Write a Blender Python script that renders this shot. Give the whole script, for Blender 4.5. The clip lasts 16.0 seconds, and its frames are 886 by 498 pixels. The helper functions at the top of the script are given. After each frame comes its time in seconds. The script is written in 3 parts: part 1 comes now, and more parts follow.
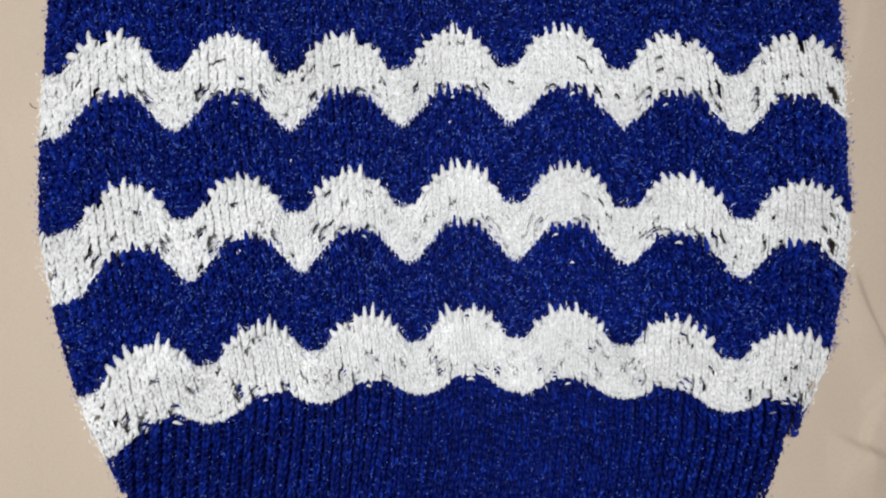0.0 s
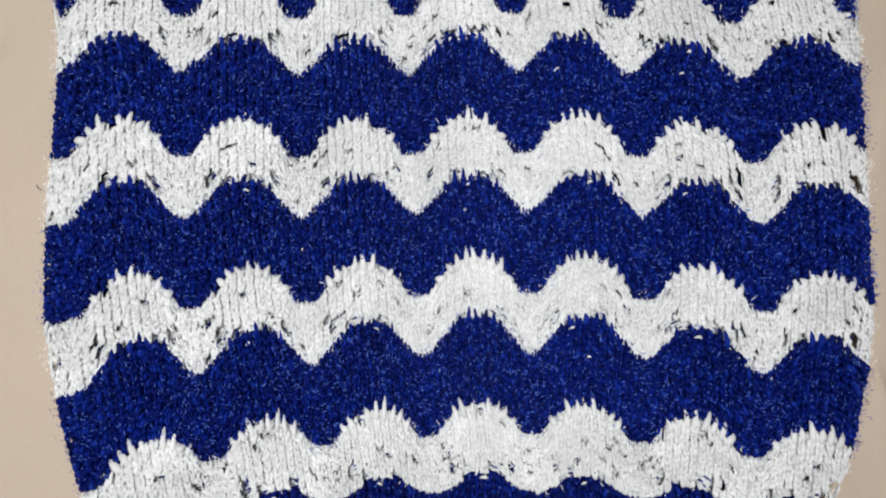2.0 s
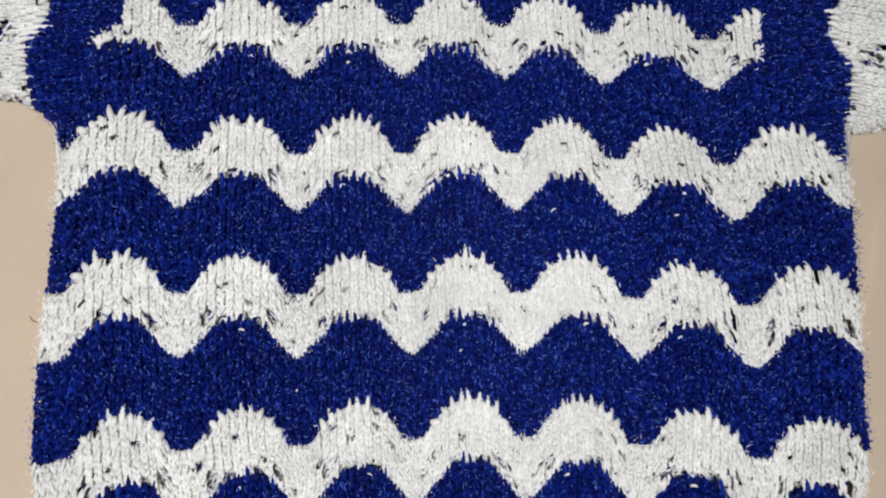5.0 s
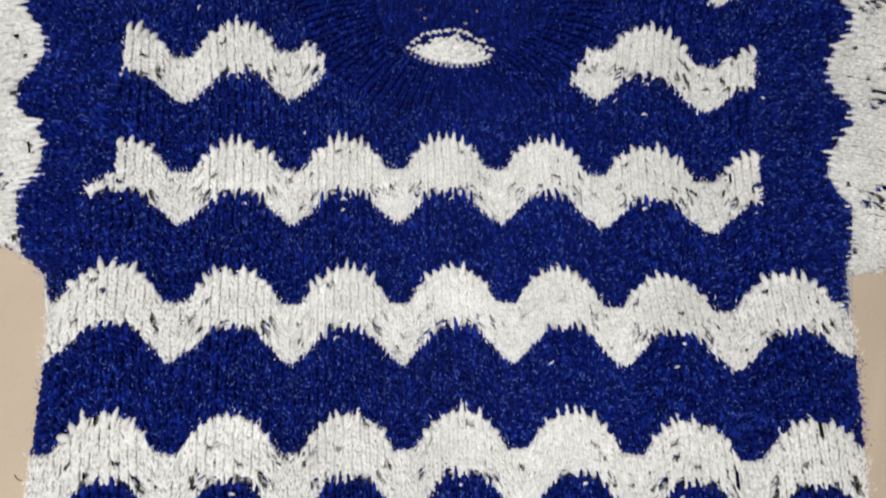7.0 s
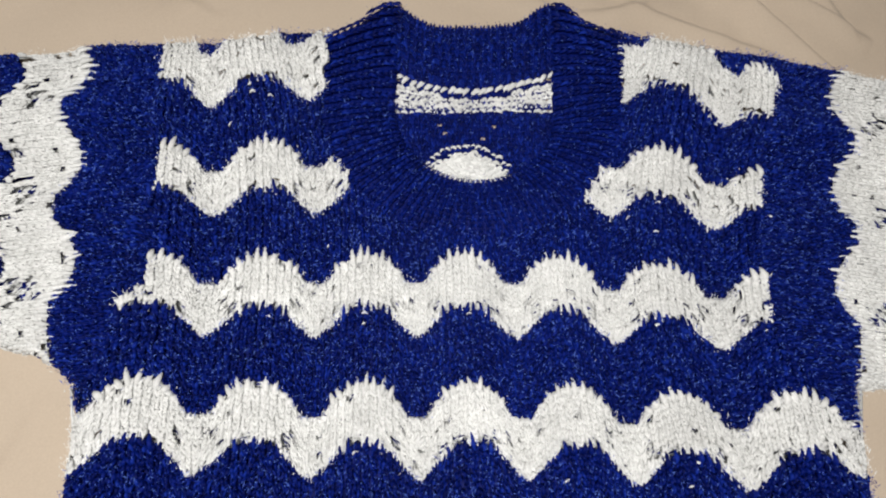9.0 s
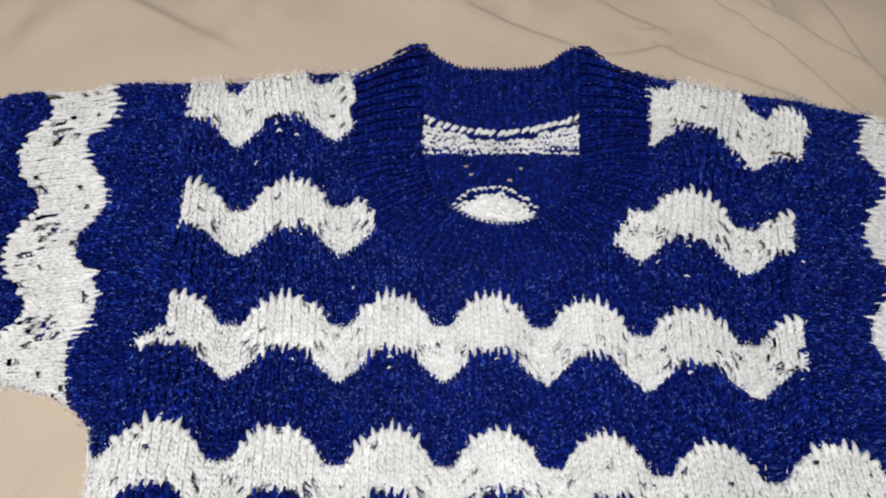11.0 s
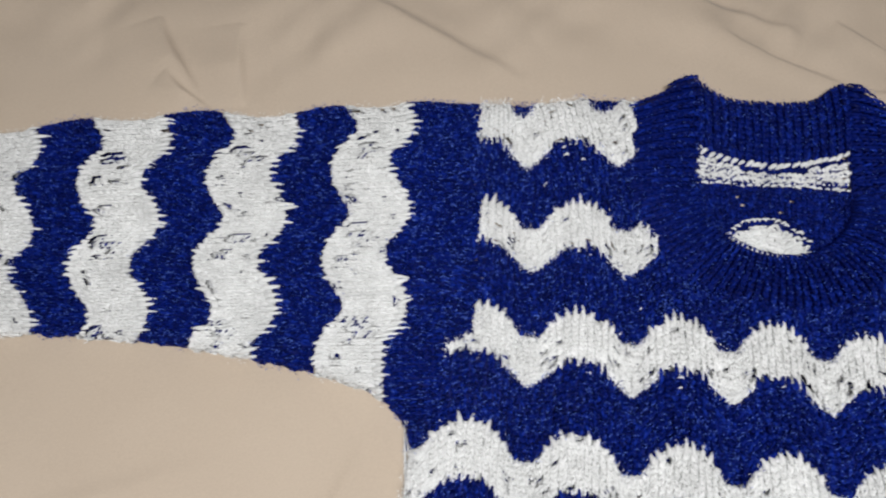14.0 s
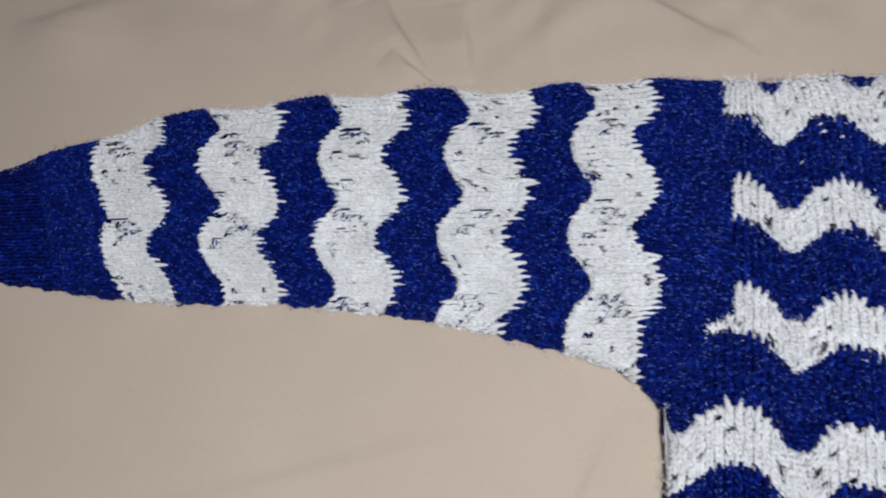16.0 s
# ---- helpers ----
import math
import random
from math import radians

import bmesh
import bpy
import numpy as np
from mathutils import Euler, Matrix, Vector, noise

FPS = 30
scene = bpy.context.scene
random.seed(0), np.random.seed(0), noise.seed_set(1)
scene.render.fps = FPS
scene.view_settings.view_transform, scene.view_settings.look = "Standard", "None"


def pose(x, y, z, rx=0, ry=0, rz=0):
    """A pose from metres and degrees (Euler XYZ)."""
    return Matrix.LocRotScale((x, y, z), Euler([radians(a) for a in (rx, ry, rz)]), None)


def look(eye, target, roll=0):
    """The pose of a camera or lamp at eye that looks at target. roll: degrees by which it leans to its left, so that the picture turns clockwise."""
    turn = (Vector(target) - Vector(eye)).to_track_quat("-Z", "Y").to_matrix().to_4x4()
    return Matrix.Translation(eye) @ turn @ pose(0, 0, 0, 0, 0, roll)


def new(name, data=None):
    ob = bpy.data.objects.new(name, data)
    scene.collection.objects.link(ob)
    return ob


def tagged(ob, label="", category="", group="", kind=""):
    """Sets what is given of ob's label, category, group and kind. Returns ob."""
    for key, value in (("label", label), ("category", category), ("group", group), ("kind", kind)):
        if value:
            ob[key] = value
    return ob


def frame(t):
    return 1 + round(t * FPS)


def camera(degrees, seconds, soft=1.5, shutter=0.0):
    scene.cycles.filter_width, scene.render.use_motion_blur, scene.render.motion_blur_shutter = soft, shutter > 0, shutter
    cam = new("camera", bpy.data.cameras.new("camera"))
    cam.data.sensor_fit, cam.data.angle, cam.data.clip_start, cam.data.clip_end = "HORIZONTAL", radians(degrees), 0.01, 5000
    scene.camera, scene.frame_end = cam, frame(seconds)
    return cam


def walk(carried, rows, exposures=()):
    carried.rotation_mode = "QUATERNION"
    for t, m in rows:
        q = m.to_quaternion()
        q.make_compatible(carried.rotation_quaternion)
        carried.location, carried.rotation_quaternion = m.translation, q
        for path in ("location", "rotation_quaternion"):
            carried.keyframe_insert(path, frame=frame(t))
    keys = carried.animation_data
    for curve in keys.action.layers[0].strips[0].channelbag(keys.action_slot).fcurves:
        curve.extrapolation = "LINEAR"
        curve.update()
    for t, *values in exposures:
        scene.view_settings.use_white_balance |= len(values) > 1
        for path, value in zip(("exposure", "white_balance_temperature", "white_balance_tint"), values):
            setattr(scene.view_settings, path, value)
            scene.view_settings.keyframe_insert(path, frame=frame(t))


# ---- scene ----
# ---- camera: slides up over the jumper, then along one sleeve ----
cam = camera(67.9, 16.0, soft=2.05, shutter=0.5)
PATH = [
    (0.0, -0.0158, -0.1612, 0.3286, 5.77, -1.83, -0.63),
    (0.5, -0.0139, -0.1495, 0.3263, 6.16, -1.76, -0.82),
    (1.0, -0.0164, -0.1400, 0.3246, 6.60, -1.76, -0.47),
    (1.5, -0.0195, -0.1318, 0.3264, 6.27, -1.65, 0.38),
    (2.0, -0.0220, -0.1211, 0.3254, 6.50, -1.85, -0.07),
    (2.5, -0.0191, -0.1148, 0.3246, 6.92, -2.07, -0.02),
    (3.0, -0.0172, -0.1063, 0.3269, 7.62, -1.95, -0.02),
    (3.5, -0.0148, -0.0959, 0.3277, 8.09, -2.15, 0.64),
    (4.0, -0.0171, -0.0863, 0.3298, 8.70, -2.23, 0.65),
    (6.5, -0.0312, -0.0255, 0.3350, 9.88, -3.24, 0.95),
    (7.0, -0.0242, -0.0046, 0.3384, 11.14, -2.72, 0.76),
    (7.5, -0.0287, 0.0053, 0.3463, 12.53, -2.57, 0.63),
    (8.0, -0.0307, 0.0092, 0.3471, 13.42, -2.54, 1.09),
    (8.5, -0.0323, 0.0261, 0.3489, 14.52, -2.54, 1.50),
    (9.0, -0.0336, 0.0273, 0.3553, 15.16, -2.65, 1.61),
    (11.5, -0.0581, 0.0326, 0.3494, 18.54, -2.41, 2.95),
    (12.0, -0.0973, 0.0292, 0.3577, 18.58, -1.65, 4.64),
    (12.5, -0.1127, 0.0354, 0.3619, 18.28, -1.04, 5.49),
    (13.0, -0.1331, 0.0339, 0.3677, 17.41, 0.02, 5.16),
    (13.5, -0.1523, 0.0340, 0.3682, 16.75, 0.36, 5.93),
    (14.0, -0.1809, 0.0311, 0.3750, 17.07, 0.41, 7.04),
    (14.5, -0.2071, 0.0210, 0.3801, 17.17, 1.05, 7.45),
    (15.0, -0.2368, 0.0151, 0.3860, 17.24, 2.57, 7.68),
    (15.5, -0.2575, 0.0067, 0.3785, 17.08, 4.55, 8.21),
    (16.0, -0.2853, 0.0016, 0.3675, 17.79, 4.85, 9.72),
]
walk(cam, [(t, pose(x, y, z, rx, ry, rz)) for t, x, y, z, rx, ry, rz in PATH], exposures=[(0.0, -0.86, 6200, 12), (3.5, -0.89, 6280, 12), (7.5, -0.87, 6550, 11.5), (9.0, -0.73, 6550, 11.5), (11.5, -0.79, 6330, 12), (15.0, -0.93, 6200, 12), (16.0, -0.98, 5900, 13.5)])

# ---- light: an unseen area light added over the bed and the soft light of the room ----
world = bpy.data.worlds.new("room_light")
scene.world = world
world.use_nodes = True
world.node_tree.nodes["Background"].inputs["Color"].default_value = (1.0, 0.97, 0.94, 1)
world.node_tree.nodes["Background"].inputs["Strength"].default_value = 0.25
lamp = new("overhead_area_light", bpy.data.lights.new("overhead_area_light", "AREA"))
lamp.data.shape, lamp.data.size, lamp.data.energy, lamp.data.color = "DISK", 0.22, 17.6, (1.0, 0.985, 0.96)
lamp.matrix_world = look((-0.13, -0.12, 0.95), (-0.13, -0.1, 0))


# ---- materials ----
def nodes_of(name):
    m = bpy.data.materials.new(name)
    m.use_nodes = True
    return m, m.node_tree.nodes, m.node_tree.links, m.node_tree.nodes["Principled BSDF"]


def yarn(name, dark, main, light, glint, rough, sheen, gloss, glint_from=0.97):
    """Fluffy acrylic yarn: each stitch differs a little, fibres run as fine grain, a few strands have their shine
    painted in as a paler colour.
    """
    m, ns, ln, b = nodes_of(name)
    geo = ns.new("ShaderNodeNewGeometry")
    ramp = ns.new("ShaderNodeValToRGB")
    e = ramp.color_ramp.elements
    e[0].position, e[0].color = 0.0, (*dark, 1)
    e[1].position, e[1].color = 0.45, (*main, 1)
    for at, c in ((glint_from - 0.1, light), (glint_from, glint)):
        e.new(at).color = (*c, 1)
    ln.new(geo.outputs["Random Per Island"], ramp.inputs["Fac"])
    tex = ns.new("ShaderNodeTexCoord")
    fine = ns.new("ShaderNodeTexNoise")
    fine.inputs["Scale"].default_value, fine.inputs["Detail"].default_value = 1500, 3
    broad = ns.new("ShaderNodeTexNoise")
    broad.inputs["Scale"].default_value, broad.inputs["Detail"].default_value = 40, 4
    for n in (fine, broad):
        ln.new(tex.outputs["Object"], n.inputs["Vector"])
    shade = ns.new("ShaderNodeMath")
    shade.operation = "MULTIPLY_ADD"
    shade.inputs[1].default_value, shade.inputs[2].default_value = 0.55, 0.5
    ln.new(fine.outputs["Fac"], shade.inputs[0])
    shade2 = ns.new("ShaderNodeMath")
    shade2.operation = "MULTIPLY_ADD"
    shade2.inputs[1].default_value = 0.45
    ln.new(broad.outputs["Fac"], shade2.inputs[0])
    ln.new(shade.outputs[0], shade2.inputs[2])
    hsv = ns.new("ShaderNodeHueSaturation")
    ln.new(ramp.outputs["Color"], hsv.inputs["Color"])
    ln.new(shade2.outputs[0], hsv.inputs["Value"])
    ln.new(hsv.outputs["Color"], b.inputs["Base Color"])
    bump = ns.new("ShaderNodeBump")
    bump.inputs["Strength"].default_value, bump.inputs["Distance"].default_value = 0.6, 0.0006
    ln.new(fine.outputs["Fac"], bump.inputs["Height"])
    ln.new(bump.outputs["Normal"], b.inputs["Normal"])
    b.inputs["Roughness"].default_value = rough
    b.inputs["Sheen Weight"].default_value, b.inputs["Sheen Roughness"].default_value = sheen, 0.4
    b.inputs["Sheen Tint"].default_value = (*light, 1)
    b.inputs["Specular IOR Level"].default_value = gloss
    return m


BLUE = yarn("royal_blue_yarn", (0.0004, 0.0042, 0.070), (0.0007, 0.0068, 0.112), (0.0016, 0.012, 0.175), (0.006, 0.026, 0.28), 0.55, 0.02, 0.12)
# the palest fibres carry the yarn's specular glints as base colour
BLUE_FLUFF = yarn("royal_blue_fibres", (0.0008, 0.0075, 0.14), (0.0015, 0.012, 0.21), (0.018, 0.055, 0.42), (0.10, 0.19, 0.66), 0.5, 0.0, 0.10, 0.82)
WHITE = yarn("white_yarn", (0.74, 0.75, 0.73), (0.82, 0.83, 0.81), (0.86, 0.87, 0.85), (0.88, 0.885, 0.87), 0.6, 0.1, 0.25)
WHITE_FLUFF = yarn("white_fibres", (0.76, 0.77, 0.75), (0.83, 0.84, 0.82), (0.88, 0.885, 0.87), (0.95, 0.95, 0.94), 0.4, 0.0, 0.5, 0.9)


def sheet_material():
    m, ns, ln, b = nodes_of("beige_cotton")
    tex = ns.new("ShaderNodeTexCoord")
    mix = ns.new("ShaderNodeValToRGB")
    mix.color_ramp.elements[0].position, mix.color_ramp.elements[1].position = 0.3, 0.7
    mix.color_ramp.elements[0].color, mix.color_ramp.elements[1].color = (0.545, 0.445, 0.338, 1), (0.625, 0.52, 0.402, 1)
    cloud = ns.new("ShaderNodeTexNoise")
    cloud.inputs["Scale"].default_value, cloud.inputs["Detail"].default_value = 9, 6
    ln.new(tex.outputs["Object"], cloud.inputs["Vector"])
    grain = ns.new("ShaderNodeTexNoise")
    grain.inputs["Scale"].default_value, grain.inputs["Detail"].default_value = 900, 2
    ln.new(tex.outputs["Object"], grain.inputs["Vector"])
    both_scales = ns.new("ShaderNodeMath")
    both_scales.operation = "MULTIPLY_ADD"
    both_scales.inputs[1].default_value = 0.5
    half = ns.new("ShaderNodeMath")
    half.operation = "MULTIPLY"
    half.inputs[1].default_value = 0.5
    ln.new(cloud.outputs["Fac"], half.inputs[0])
    ln.new(grain.outputs["Fac"], both_scales.inputs[0])
    ln.new(half.outputs[0], both_scales.inputs[2])
    ln.new(both_scales.outputs[0], mix.inputs["Fac"])
    ln.new(mix.outputs["Color"], b.inputs["Base Color"])
    weave = []
    for axis in ("X", "Y"):
        w = ns.new("ShaderNodeTexWave")
        w.bands_direction = axis
        w.inputs["Scale"].default_value, w.inputs["Distortion"].default_value = 420, 1.2
        w.inputs["Detail"].default_value = 1
        ln.new(tex.outputs["Object"], w.inputs["Vector"])
        weave.append(w)
    add = ns.new("ShaderNodeMath")
    ln.new(weave[0].outputs["Fac"], add.inputs[0])
    ln.new(weave[1].outputs["Fac"], add.inputs[1])
    bump = ns.new("ShaderNodeBump")
    bump.inputs["Strength"].default_value, bump.inputs["Distance"].default_value = 0.35, 0.0003
    ln.new(add.outputs[0], bump.inputs["Height"])
    ln.new(bump.outputs["Normal"], b.inputs["Normal"])
    b.inputs["Roughness"].default_value = 0.85
    b.inputs["Sheen Weight"].default_value = 0.15
    return m


def plain(name, colour, rough, scale):
    m, ns, ln, b = nodes_of(name)
    n = ns.new("ShaderNodeTexNoise")
    n.inputs["Scale"].default_value = scale
    r = ns.new("ShaderNodeValToRGB")
    r.color_ramp.elements[0].color = (*[c * 0.85 for c in colour], 1)
    r.color_ramp.elements[1].color = (*colour, 1)
    ln.new(n.outputs["Fac"], r.inputs["Fac"])
    ln.new(r.outputs["Color"], b.inputs["Base Color"])
    b.inputs["Roughness"].default_value = rough
    return m


SHEET = sheet_material()
WALL = plain("cream_wall_paint", (0.62, 0.56, 0.48), 0.8, 6)
FLOOR = plain("brown_floor", (0.25, 0.17, 0.11), 0.5, 12)
LINT = plain("dark_lint", (0.05, 0.04, 0.04), 0.8, 200)


# ---- mesh helpers ----
def quads(name, verts, faces, material, parent=None, label="", smooth=True, slots=None):
    """One mesh object out of an array of places and an array of four-cornered faces."""
    me = bpy.data.meshes.new(name)
    verts, faces = np.asarray(verts, dtype=np.float32), np.asarray(faces, dtype=np.int32)
    me.vertices.add(len(verts))
    me.vertices.foreach_set("co", verts.ravel())
    me.loops.add(faces.size)
    me.loops.foreach_set("vertex_index", faces.ravel())
    me.polygons.add(len(faces))
    me.polygons.foreach_set("loop_start", np.arange(0, faces.size, 4, dtype=np.int32))
    me.polygons.foreach_set("use_smooth", np.full(len(faces), smooth))
    me.update(calc_edges=True)
    for m in material if slots is not None else (material,):
        me.materials.append(m)
    if slots is not None:
        me.polygons.foreach_set("material_index", np.asarray(slots, dtype=np.int32))
    ob = new(name, me)
    if parent:
        ob.parent = parent
    if label:
        ob["label"] = label
    return ob


def block(name, lo, hi, material, bevel=0.0):
    bm = bmesh.new()
    bmesh.ops.create_cube(bm, size=1)
    for v in bm.verts:
        v.co = [lo[i] + (v.co[i] + 0.5) * (hi[i] - lo[i]) for i in range(3)]
    if bevel:
        bmesh.ops.bevel(bm, geom=bm.edges[:], offset=bevel, segments=4, profile=0.5, affect="EDGES")
    me = bpy.data.meshes.new(name)
    bm.to_mesh(me)
    bm.free()
    me.materials.append(material)
    return new(name, me)


# ---- the room and the bed ----
tagged(block("floor", (-2.2, -2.2, -0.62), (2.2, 2.2, -0.52), FLOOR), "plain brown floor", "floor", kind="structure")
tagged(block("ceiling", (-2.2, -2.2, 2.1), (2.2, 2.2, 2.2), WALL), "plain cream ceiling", "ceiling", kind="structure")
for n, lo, hi in (("wall_north", (-2.2, 2.1, -0.52), (2.2, 2.2, 2.1)), ("wall_south", (-2.2, -2.2, -0.52), (2.2, -2.1, 2.1)),
                  ("wall_west", (-2.2, -2.1, -0.52), (-2.1, 2.1, 2.1)), ("wall_east", (2.1, -2.1, -0.52), (2.2, 2.1, 2.1))):
    tagged(block(n, lo, hi, WALL), "plain cream painted wall", "wall", kind="structure")

SPAN = 0.95


def crease(x, y, x0, y0, x1, y1, high, wide):
    """A fold of the sheet along a line, steeper on one side, fading out at its ends."""
    dx, dy = x1 - x0, y1 - y0
    length = math.hypot(dx, dy)
    along = ((x - x0) * dx + (y - y0) * dy) / length ** 2
    across = ((y - y0) * dx - (x - x0) * dy) / length + 0.0015 * np.sin(along * 5)
    fade = np.clip(1 - np.abs(along - 0.5) * 2, 0, 1) ** 0.6
    side = np.where(across > 0, across / (wide * 0.5), across / (wide * 4.5))
    return 1.6 * high * fade * np.exp(-side ** 2)


def sheet_height(x, y):
    z = 0.0012 * np.sin(x * 11 + 1.3 * np.sin(y * 7)) * np.sin(y * 9 + 0.7) - 0.0018 + 0.0011 * np.sin(x * 31 + 2 * np.sin(y * 19)) * np.sin(y * 23 + x * 12 + 1.5 * np.sin(x * 17))
    loose = np.clip((y - 0.23) / 0.05, 0, 1) * np.clip((0.75 - np.hypot(x, y)) / 0.1, 0, 1)
    loose = loose * np.clip(np.maximum((np.abs(x + 0.005) - 0.14) / 0.03, (y - 0.285) / 0.03), 0, 1)
    z = z + loose * (0.0022 * np.sin(x * 62 + 34 * y + 2.1 * np.sin(y * 21 + x * 9)) * np.sin(y * 47 - x * 15 + 1.4 * np.sin(x * 33)) + 0.0012 * np.sin(x * 118 - 70 * y + 2.5 * np.sin(x * 41)) * np.sin(y * 71 + x * 29))
    for line in CREASES:
        z = z + crease(x, y, *line)
    flat = np.clip((0.268 - np.abs(y + 0.02)) / 0.03, 0, 1) * np.clip((0.205 - np.abs(x)) / 0.02, 0, 1)
    arm = np.clip((0.09 - np.abs(y - 0.14)) / 0.03, 0, 1)
    return z * (1 - np.maximum(flat, arm)) - 0.002 * np.maximum(flat, arm)


CREASES = [
    (0.090, 0.370, 0.245, 0.225, 0.0055, 0.0032), (0.135, 0.344, 0.250, 0.271, 0.0045, 0.0028), (0.042, 0.334, 0.106, 0.299, 0.0022, 0.0025),
    (0.090, 0.2945, 0.190, 0.253, 0.0026, 0.0022), (0.060, 0.2825, 0.108, 0.2905, 0.0018, 0.0020), (-0.034, 0.317, 0.048, 0.283, 0.0022, 0.0028),
    (0.150, 0.385, 0.175, 0.320, 0.0020, 0.0030), (0.200, 0.350, 0.240, 0.270, 0.0025, 0.0030), (0.080, 0.305, 0.104, 0.303, 0.0010, 0.0020),
    (-0.408, 0.285, -0.368, 0.226, 0.0034, 0.0050), (-0.392, 0.243, -0.358, 0.217, 0.0030, 0.0030), (-0.350, 0.285, -0.340, 0.225, 0.0026, 0.0060),
    (-0.660, 0.230, -0.590, 0.262, 0.0050, 0.0100), (-0.30, 0.330, -0.16, 0.262, 0.0030, 0.0090), (-0.12, 0.360, 0.02, 0.318, 0.0034, 0.0080),
    (0.205, -0.140, 0.226, -0.200, 0.0030, 0.0040), (0.176, -0.214, 0.228, -0.245, 0.0034, 0.0050), (0.206, -0.210, 0.240, -0.175, 0.0022, 0.0035), (0.190, -0.250, 0.220, -0.205, 0.0020, 0.0040),
    (0.206, -0.060, 0.230, 0.020, 0.0010, 0.0060), (-0.240, -0.020, -0.215, -0.120, 0.0010, 0.0050), (-0.48, -0.06, -0.30, 0.01, 0.0012, 0.0120),
    (-0.50, 0.03, -0.36, -0.03, 0.0010, 0.0150), (-0.26, -0.05, -0.22, 0.04, 0.0010, 0.0080),
]


def bed_sheet():
    tx = np.concatenate([np.linspace(-SPAN, -0.46, 40)[:-1], np.arange(-0.46, 0.28, 0.0016), np.linspace(0.28, SPAN, 40)])
    ty = np.concatenate([np.linspace(-SPAN, -0.30, 40)[:-1], np.arange(-0.30, 0.40, 0.0016), np.linspace(0.40, SPAN, 40)])
    x, y = np.meshgrid(tx, ty)
    rows, n = x.shape
    z = sheet_height(x, y)
    edge = np.maximum(np.abs(x), np.abs(y)) - (SPAN - 0.05)
    z = z - np.where(edge > 0, 7.0 * np.maximum(edge, 0), 0)
    v = np.stack([x, y, z], -1).reshape(-1, 3)
    i = np.arange((rows - 1) * n).reshape(rows - 1, n)[:, :-1].ravel()
    f = np.stack([i, i + 1, i + n + 1, i + n], 1)
    return quads("bed_sheet", v, f, SHEET)


tagged(bed_sheet(), "creased beige cotton sheet spread over a bed", "bed sheet", kind="structure")
tagged(block("mattress", (-0.88, -0.88, -0.30), (0.88, 0.88, -0.012), WALL, 0.03), "plain mattress under a beige sheet", "mattress")
tagged(block("bed_base", (-0.86, -0.86, -0.52), (0.86, 0.86, -0.30), FLOOR, 0.01), "plain brown bed base under a mattress", "bed")

# ---- the jumper: outline ----
NECK = -0.004


def smooth_step(a, b, t):
    t = np.clip((t - a) / (b - a), 0, 1)
    return t * t * (3 - 2 * t)


def half_width(y):
    return 0.2045 - 1.3 * np.clip(-0.1 - y, 0, 0.155) ** 1.7


def seam(y, side):
    """How far from the middle the front panel meets the sleeve."""
    if side < 0:
        return np.interp(y, (0.03, 0.080, 0.095, 0.125, 0.142, 0.165, 0.19, 0.24), (0.204, 0.185, 0.175, 0.172, 0.181, 0.177, 0.186, 0.185)) + 0.007 * np.exp(-((y - 0.0855) / 0.005) ** 2)
    return np.interp(y, (0.03, 0.085, 0.116, 0.144, 0.176, 0.215, 0.242), (0.200, 0.160, 0.1545, 0.157, 0.162, 0.174, 0.180))


def shoulder(x):
    ease = np.exp(-((x + 0.055) / 0.016) ** 2) * 0.0145 + np.exp(-((x - 0.0425) / 0.016) ** 2) * 0.0165
    line = np.interp(x, (-0.63, -0.572, -0.536, -0.49, -0.43, -0.376, -0.30, -0.228, -0.158, -0.119, -0.093, -0.06, -0.019, 0.012, 0.05, 0.086, 0.138, 0.18, 0.225, 0.32, 0.40, 0.50, 0.58, 0.66),
                     (0.1235, 0.1500, 0.172, 0.1855, 0.1995, 0.2115, 0.2210, 0.2385, 0.2425, 0.2515, 0.253, 0.262, 0.2645, 0.2665, 0.268, 0.2638, 0.2558, 0.2515, 0.2445, 0.228, 0.216, 0.197, 0.167, 0.127))
    scallop = 0.0021 * np.cos(2 * math.pi * (x + 0.281) / 0.0765) * np.clip((-0.215 - x) / 0.02, 0, 1)
    return line + ease + scallop


def underarm(x):
    """The lower edge of the sleeves; one armhole is curved, the other a sharper corner."""
    curved = np.interp(-x, (0.19, 0.1985, 0.2045, 0.2125, 0.2257, 0.2533, 0.288, 0.35, 0.42, 0.49, 0.53, 0.62),
                       (-0.01, 0.0176, 0.038, 0.0485, 0.0560, 0.0623, 0.0657, 0.069, 0.066, 0.056, 0.0535, 0.052))
    sharp = np.interp(x, (0.19, 0.1985, 0.2005, 0.213, 0.2257, 0.2533, 0.288, 0.35, 0.42, 0.49, 0.53, 0.62),
                      (-0.01, 0.036, 0.051, 0.0537, 0.0555, 0.0623, 0.0657, 0.069, 0.066, 0.056, 0.0535, 0.052))
    return np.where(x < 0, curved, sharp)


def bumpy(x, y):
    """The outline of knitting is never quite even."""
    return 0.0008 * np.sin(x * 700 + y * 900) + 0.0008 * np.sin(x * 310 - y * 390 + 1)


